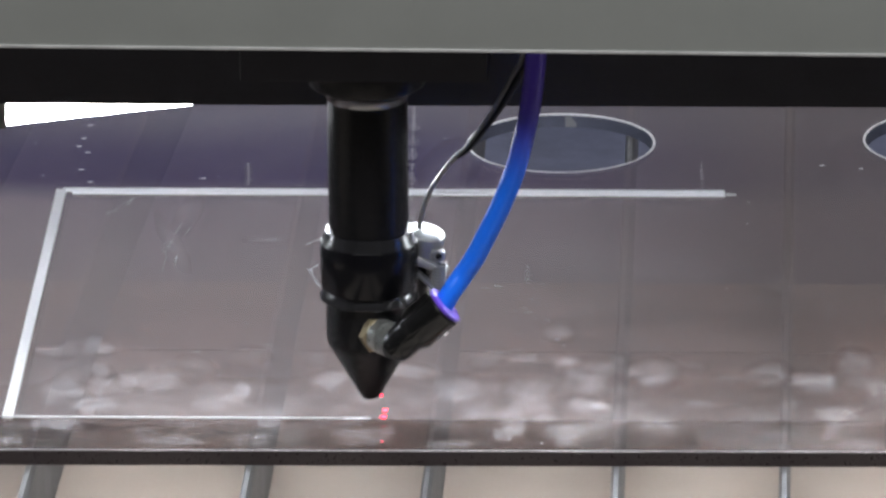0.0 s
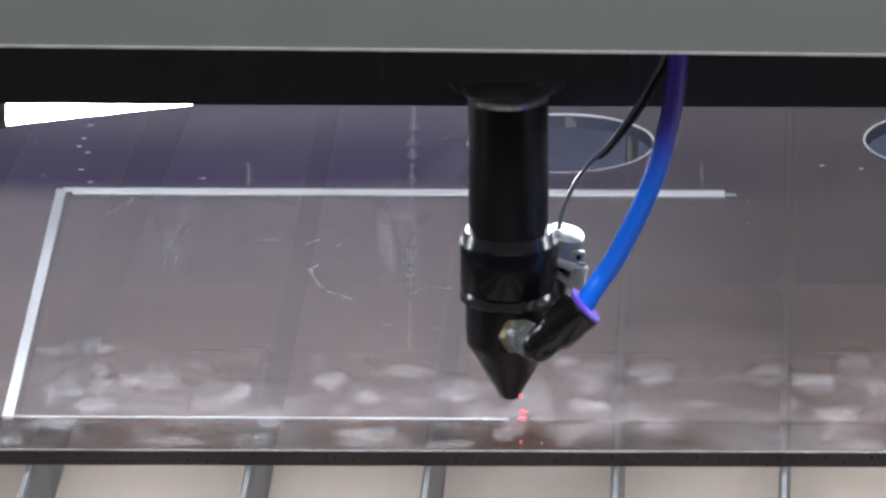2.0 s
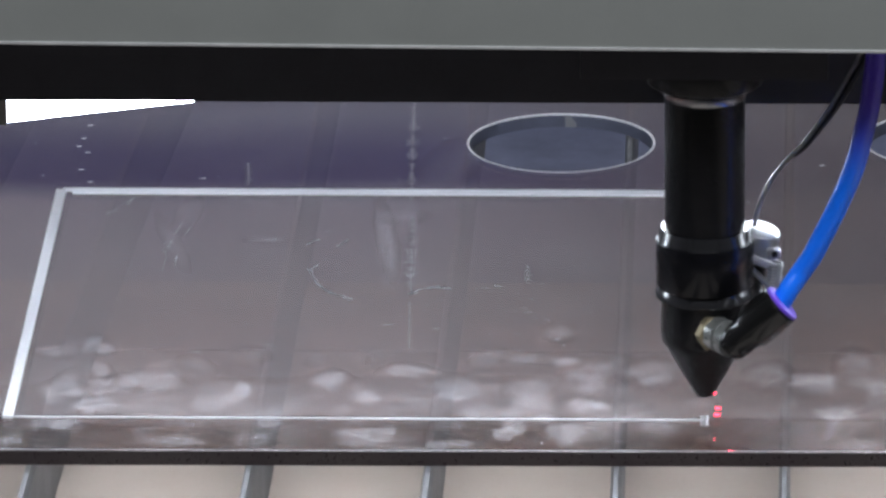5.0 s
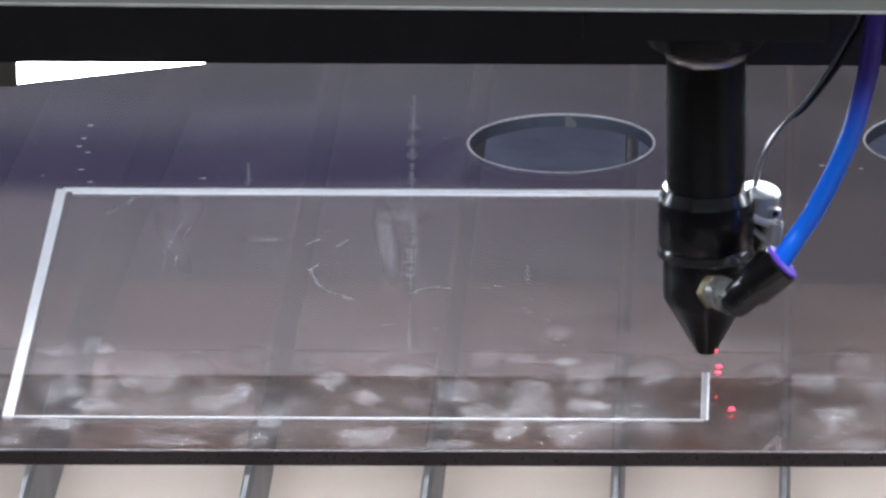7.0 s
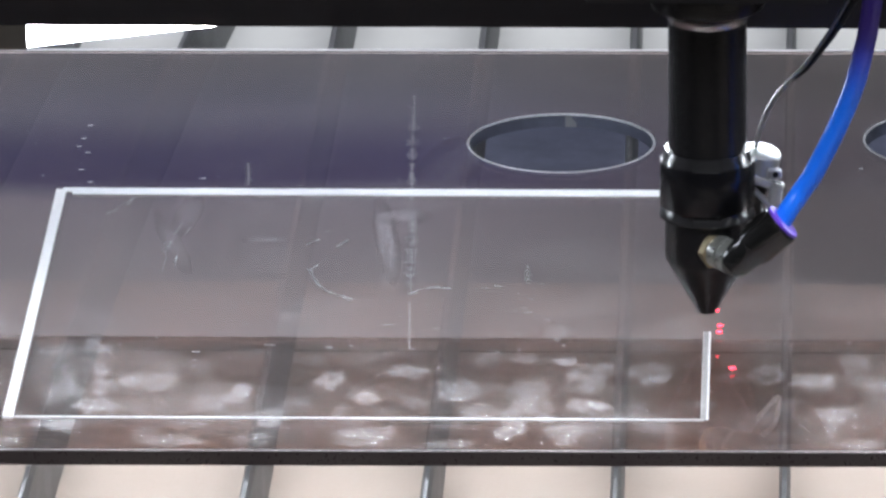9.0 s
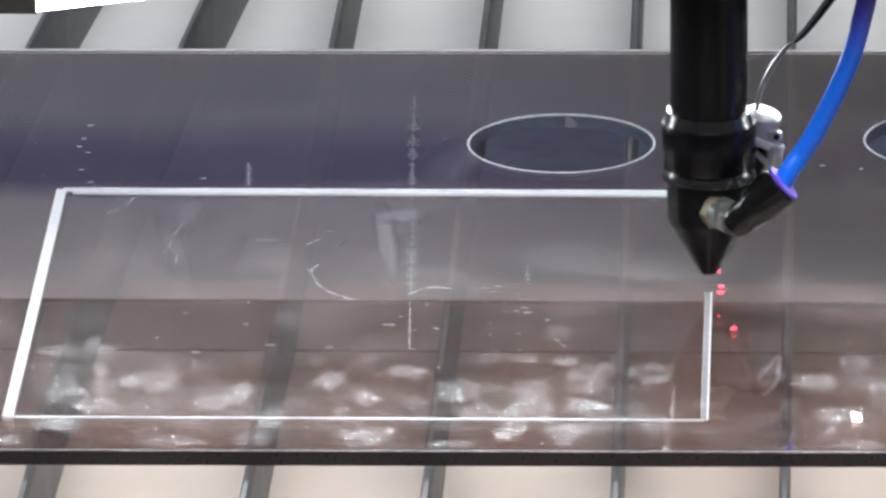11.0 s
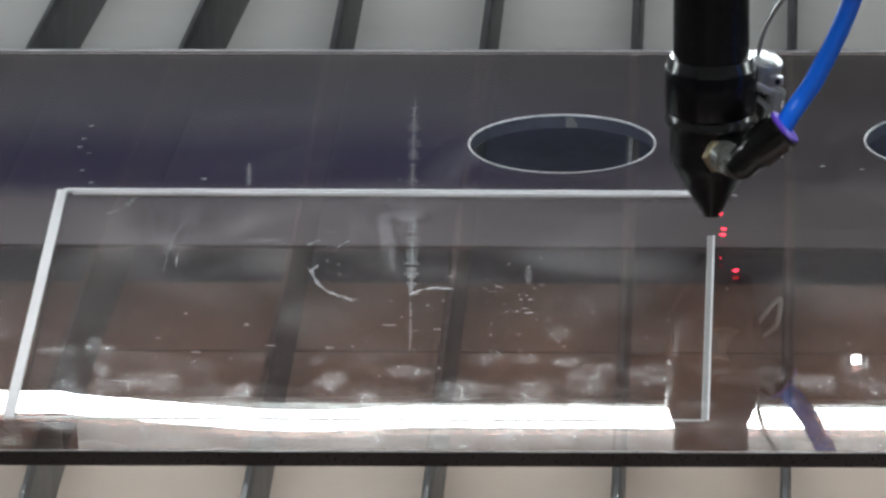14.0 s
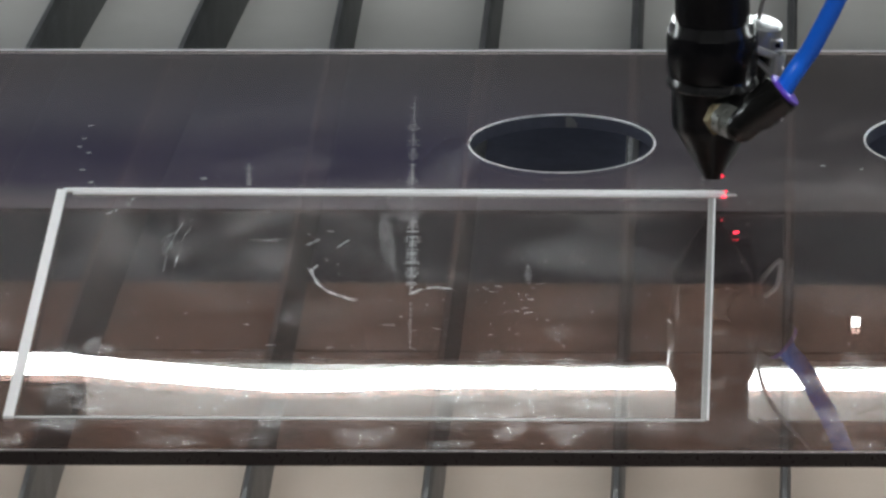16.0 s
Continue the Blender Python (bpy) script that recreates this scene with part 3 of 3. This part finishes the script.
# ---- the gantry ----
def gantry():
    g = thing("gantry", "black gantry with grey front panel and white light strip", "gantry")
    tilt = pose(0, 0, 0.1252, 0, 0.40, 0)
    panel = part("front_panel", box(-0.45, 0.45, -0.042, -0.040, 0.0, 0.18, 0.0004), GREY, g, "plain grey sheet-metal panel", tilt)
    part("panel_edge", box(-0.45, 0.45, -0.0424, -0.0396, -0.0007, 0.0001, 0.0002), EDGE, panel, "worn bare metal edge")
    part("beam_plate", box(-0.45, 0.45, 0.031, 0.034, 0.0846, 0.20, 0.0003), BEAM_BLACK, g, "matt black beam plate")
    part("beam_top", box(-0.45, 0.45, -0.0390, 0.090, 0.30, 0.3012, 0.0003), BLACK_MATT, g)
    part("beam_back", box(-0.10, 0.45, 0.0712, 0.076, 0.0800, 0.20, 0.0005), ALU, g, "pale aluminium profile")
    # the light strip: straight, with a drooping end
    bm = bmesh.new()
    n, rings = 60, []
    section = ((0.0015, 0.0072), (-0.0002, 0.0058), (-0.0006, 0.0034), (0.0002, 0.0012), (0.0022, 0.0), (0.0052, 0.0004), (0.0056, 0.0072))
    for i in range(n + 1):
        x = -0.105 + 0.505 * i / n
        u = min(1, max(0, (-0.014 - x) / 0.091))
        v = min(1, max(0, (0.010 - x) / 0.055))
        y, z = 0.0633 - 0.0080 * v * v * (3 - 2 * v) - 0.0045 * u, 0.0796 - 0.0086 * u ** 1.15
        rings.append([bm.verts.new((x, y + 0.82 * p, z + 0.82 * q)) for p, q in section])
    for lo, hi in zip(rings, rings[1:]):
        for k in range(7):
            bm.faces.new((lo[k], lo[(k + 1) % 7], hi[(k + 1) % 7], hi[k]))
    bm.faces.new(rings[0]), bm.faces.new(rings[-1])
    bmesh.ops.recalc_face_normals(bm, faces=bm.faces[:])
    part("light_strip", bm, LED, g, "glowing white light strip with a drooping end")
    # added strip, hidden behind the beam, to lengthen the mirrored light band
    part("added_light_strip", box(-0.30, -0.1045, 0.0800, 0.0806, 0.0801, 0.0872, 0.0001), LED, g, "glowing white light strip")
    part("strip_bracket", box(-0.30, -0.1021, 0.0355, 0.0375, 0.0756, 0.0850, 0.0003), BRACKET, g, "olive-grey bracket beside the light strip")
    part("rear_beam", box(-0.45, 0.45, 0.150, 0.154, 0.0560, 0.20, 0.0005), BLACK_MATT, g, "matt black rear beam")
    # glowing block of no known source, placed for the bright spot in the sheet
    part("glowing_block", box(0.1436, 0.1464, 0.094, 0.096, 0.0720, 0.0746, 0.0005), LED, g, "small glowing block added for a bright mirrored spot")
    return g


GANTRY = gantry()


# ---- the laser head, with its axis at the origin and the sheet at z = 0 ----
def head():
    h = thing("laser_head", "black anodised laser head with nozzle, air hose and pointer", "laser head")

    def mm(profile):
        return [(r * MM, z * MM) for r, z in profile]

    part("nozzle", turned(mm([(1.9, 6.6), (2.6, 6.9), (11.4, 22.6), (12.1, 23.6), (12.5, 25.0), (12.5, 37.6)]), 40), BLACK, h)
    part("lower_ring", turned(mm([(13.9, 37.2), (14.2, 37.6), (14.2, 38.1), (12.8, 40.7)]), 56), POLISHED, h, "polished black ring")
    part("collar", turned(mm([(12.9, 40.6), (13.8, 40.7), (14.0, 41.0), (14.0, 54.2), (13.8, 54.6)]), 56), COLLAR, h)
    part("collar_chamfer", turned(mm([(13.6, 54.6), (12.4, 57.9)]), 56), POLISHED, h, "polished black chamfer")
    part("lens_tube", turned(mm([(11.5, 57.6), (11.5, 97.0)]), 56), BLACK, h)
    part("flange_lip", turned(mm([(11.4, 96.8), (11.8, 98.0), (12.6, 99.2), (13.8, 100.2), (15.2, 100.9)]), 64), LIP, h, "lip in bright metal for the flange's highlights")
    part("flange", turned(mm([(15.0, 100.8), (16.4, 101.6), (17.0, 103.0), (17.0, 108.0)]), 64), BLACK, h)
    part("carriage_block", box(-0.035, 0.035, -0.020, 0.030, 0.108, 0.15, 0.001), BEAM_BLACK, h)
    # air fitting: nut, stub, elbow and release ring
    a = Vector((2.0, -10.2, 29.9)) * MM
    b = Vector((9.0, -18.0, 29.2)) * MM
    c = Vector((22.9, -17.5, 41.4)) * MM
    nut = part("fitting_nut", turned(mm([(5.0, -1.0), (5.7, -0.6), (5.7, 1.6), (5.0, 2.0)]), 6), BRASS, h, "brass hexagon nut", along(a, b))
    part("fitting_stub", turned(mm([(4.6, 0.6), (4.9, 2.0), (4.9, 5.2), (4.5, 5.4), (4.5, 6.0), (4.9, 6.2), (4.9, 9.0)]), 32), NICKEL, nut, "nickel-plated stub")
    d = (c - b).normalized()
    elbow = part("elbow", turned(mm([(1.5, -3.6), (3.6, -3.2), (4.8, -1.6), (5.1, 0.5), (5.1, 4.4), (5.9, 5.6), (6.3, 6.6), (6.3, 16.4), (5.7, 17.0)]), 36), PLASTIC, h, "black plastic push-in elbow", along(b, c))
    part("release_ring", turned(mm([(5.6, 17.0), (5.9, 17.2), (5.9, 18.0), (5.4, 18.3)]), 36), PURPLE, elbow, "violet release ring")
    line = [(27.3, 49.0), (30.4, 53.7), (32.9, 58.6), (38.2, 69.8), (42.4, 80.7), (45.1, 91.3), (46.9, 100.2), (48.5, 115.1), (49, 135), (49, 155)]
    hose = [b + d * 0.0165, (24.2 * MM, -16.6 * MM, 44.8 * MM)] + [(x * MM, -15 * MM, z * MM) for x, z in line]
    part("air_hose", swept(hose, 2.95 * MM, 20), BLUE, h, "glossy blue plastic air hose")
    # pointer behind the collar
    q0, q1 = Vector((7.4, 12.0, 15.4)) * MM, Vector((16.2, 6.0, 55.2)) * MM
    up = along(q1, q1 + (q1 - q0))
    pointer = part("pointer_body", turned(mm([(5.5, -9.0), (5.7, -8.8), (5.7, -0.8), (5.3, -0.2), (4.8, 0.0)]), 40), STEEL, h, "bright steel pointer body", up)
    part("pointer_barrel", turned(mm([(3.2, -40.0), (4.2, -39.0), (4.2, -9.0)]), 28), BLACK, pointer, "black pointer barrel")
    part("pointer_clamp", turned(mm([(5.0, -1.2), (8.6, -1.0), (8.8, -0.7), (8.8, 0.7), (8.6, 1.0), (5.0, 1.2)]), 44), CLAMP, pointer, "grey clamp ring", pose(0, 0, -9.0 * MM, 0, 22, 0))
    part("clamp_ear", box(17.6 * MM, 21.8 * MM, -1.6 * MM, 1.8 * MM, 48.2 * MM, 51.4 * MM, 0.0011), STEEL, h)
    part("clamp_screw", turned(mm([(0.9, 0), (0.9, 0.4), (0.7, 0.5)]), 18), BLACK, h, "dark screw hole", along(Vector((20.0, -1.5, 50.0)) * MM, Vector((20.2, -6, 51)) * MM))
    coil = [(Vector((19.4 + 0.012 * k + 1.9 * math.cos(k * 0.7), 0.6 + 1.9 * math.sin(k * 0.7), 38.8 + 0.105 * k)) * MM) for k in range(76)]
    part("spring", swept(coil, 0.42 * MM, 8, 1), STEEL, h, "small coil spring")
    part("clamp_lever", box(-4.4 * MM, 4.4 * MM, -2.2 * MM, 2.2 * MM, -0.4 * MM, 0.4 * MM, 0.0003), STEEL, h, "", pose(16.6 * MM, 0.2 * MM, 41.9 * MM, 0, 44, 0))
    part("pointer_lens", turned(mm([(0.3, -0.6), (0.9, -0.4), (0.9, 0)]), 16), RED_LENS, h, "glowing red pointer lens", pose(7.4 * MM, 12 * MM, 15.2 * MM))
    # this bead glows by itself to stand for reflected pointer light
    part("nozzle_glint", turned(mm([(0.2, -0.1), (0.4, 0.1), (0.4, 0.5), (0.2, 0.7)]), 12), RED, h, "glowing red bead for the pointer's glint on the nozzle tip", pose(3.0 * MM, 0.6 * MM, 6.8 * MM))
    # loop added behind the elbow to give a bright curved mark in reflection
    loop_points = [(16, 5, 41), (14.2, 8, 38.5), (12.6, 9, 36), (14.6, 9, 30.5), (18.4, 9, 25.4), (21.0, 9, 23.0), (21.0, 9, 26), (20.6, 9, 29), (19.6, 9, 32), (16.6, 9, 34.6), (12.8, 9, 36.2)]
    part("glint_loop", swept([Vector(w) * MM for w in loop_points], 0.75 * MM, 8, 6), GLINT_WHITE, h, "pale bent loop added for a bright mirrored mark")
    wire = [(14.2, 56), (14.7, 59.2), (15.8, 63.2), (18.2, 68.6), (21.3, 73.4), (25.0, 77.7), (28.3, 81.1), (35.6, 91.5), (40.8, 101.0), (44.1, 108.4), (46, 125)]
    part("pointer_wire", swept([Vector((x, 6, z)) * MM for x, z in wire], 0.7 * MM, 10), WIRE, h, "thin grey wire")
    part("pointer_cable", swept([Vector((x + 0.5 + 0.3 * k, 5.4, z - 0.5)) * MM for k, (x, z) in enumerate(wire[5:])], 1.0 * MM, 10, 8, 0.35), BLACK_MATT, h, "thin black cable")
    return h


HEAD = head()


def aiming_dot():
    d = thing("aiming_dot", "red aiming dot of the pointer on the sheet", "laser dot")
    # two self-glowing discs stand for the pointer's spot and its double
    part("dot", turned([(0.0004, 0), (0.0008, 0.00005), (0.0008, 0.0001)], 16), RED, d, "", pose(0.0038, 0.0068, 0.0001))
    part("dot", turned([(0.0004, 0), (0.0009, 0.00005), (0.0009, 0.0001)], 16), RED, d, "", pose(0.0036, 0.0014, 0.0001))
    return d


DOT = aiming_dot()


def tab():
    """A small uncut tab left on the far wall of the round hole."""
    bm = bmesh.new()
    ring = [(52.9, -0.3), (54.3, -0.3), (57.7, -4.2), (52.9, -4.2)]
    lo = [bm.verts.new((x * MM, 0.2821, z * MM)) for x, z in ring]
    hi = [bm.verts.new((x * MM, 0.2830, z * MM)) for x, z in ring]
    n = len(ring)
    bm.faces.new(hi), bm.faces.new(lo[::-1])
    for k in range(n):
        bm.faces.new((lo[k], lo[(k + 1) % n], hi[(k + 1) % n], hi[k]))
    bmesh.ops.recalc_face_normals(bm, faces=bm.faces[:])
    return part("tab", bm, TAB, SHEET, "small pale uncut tab", smooth=False)


tab()


# ---- movement ----
def motions():
    times = [0.4 * k for k in range(12)] + [T_TURN - 0.03, T_TURN + 0.03] + [T_TURN + 0.5 * k for k in range(1, 23)] + [16.0]
    walk(HEAD, [(t, pose(*spot(t), 0)) for t in times])
    walk(DOT, [(t, pose(*spot(t), 0)) for t in times])
    walk(GANTRY, [(t, pose(0, spot(t)[1], 0)) for t in times])
    # the front line lengthens with the spot until the corner
    walk(growing, [(0.4 * k, pose(X_START - GROW + VX * 0.4 * k, 0, 0.00005)) for k in range(12)] + [(T_TURN - 0.03, pose(HALF - GROW, 0, 0.00005)),
                   (T_TURN + 0.03, pose(HALF - GROW, 0, 0.00005)), (16.0, pose(HALF - GROW, 0, 0.00005))])
    # the side line lengthens piece by piece: each piece rides at the spot until it reaches its place
    for i, ob in enumerate(side_pieces):
        z = 0.00004 - 0.0000005 * i
        goal = min((i + 1) * SIDE_STEP, spot(16.0)[1])
        t_goal = T_TURN + goal / VY
        rows = [(0.5 * k, pose(spot(0.5 * k)[0] - SIDE_STEP - 0.0008, 0, z)) for k in range(10)]
        rows.append((T_TURN - 0.04, pose(HALF - SIDE_STEP - 0.0008, 0, z)))
        t = T_TURN + 0.04
        while t < t_goal - 0.15:
            rows.append((t, pose(HALF, spot(t)[1] - SIDE_STEP, z, 0, 0, 89.9)))
            t += 0.4
        rows.append((t_goal, pose(HALF, goal - SIDE_STEP, z, 0, 0, 89.9)))
        if t_goal < 15.8:
            rows.append((t_goal + 0.15, pose(HALF, goal - SIDE_STEP, z, 0, 0, 89.9)))
            rows.append((16.0, pose(HALF, goal - SIDE_STEP, z, 0, 0, 89.9)))
        elif t_goal < 15.95:
            rows.append((16.0, pose(HALF, goal - SIDE_STEP, z, 0, 0, 89.9)))
        walk(ob, rows)


motions()
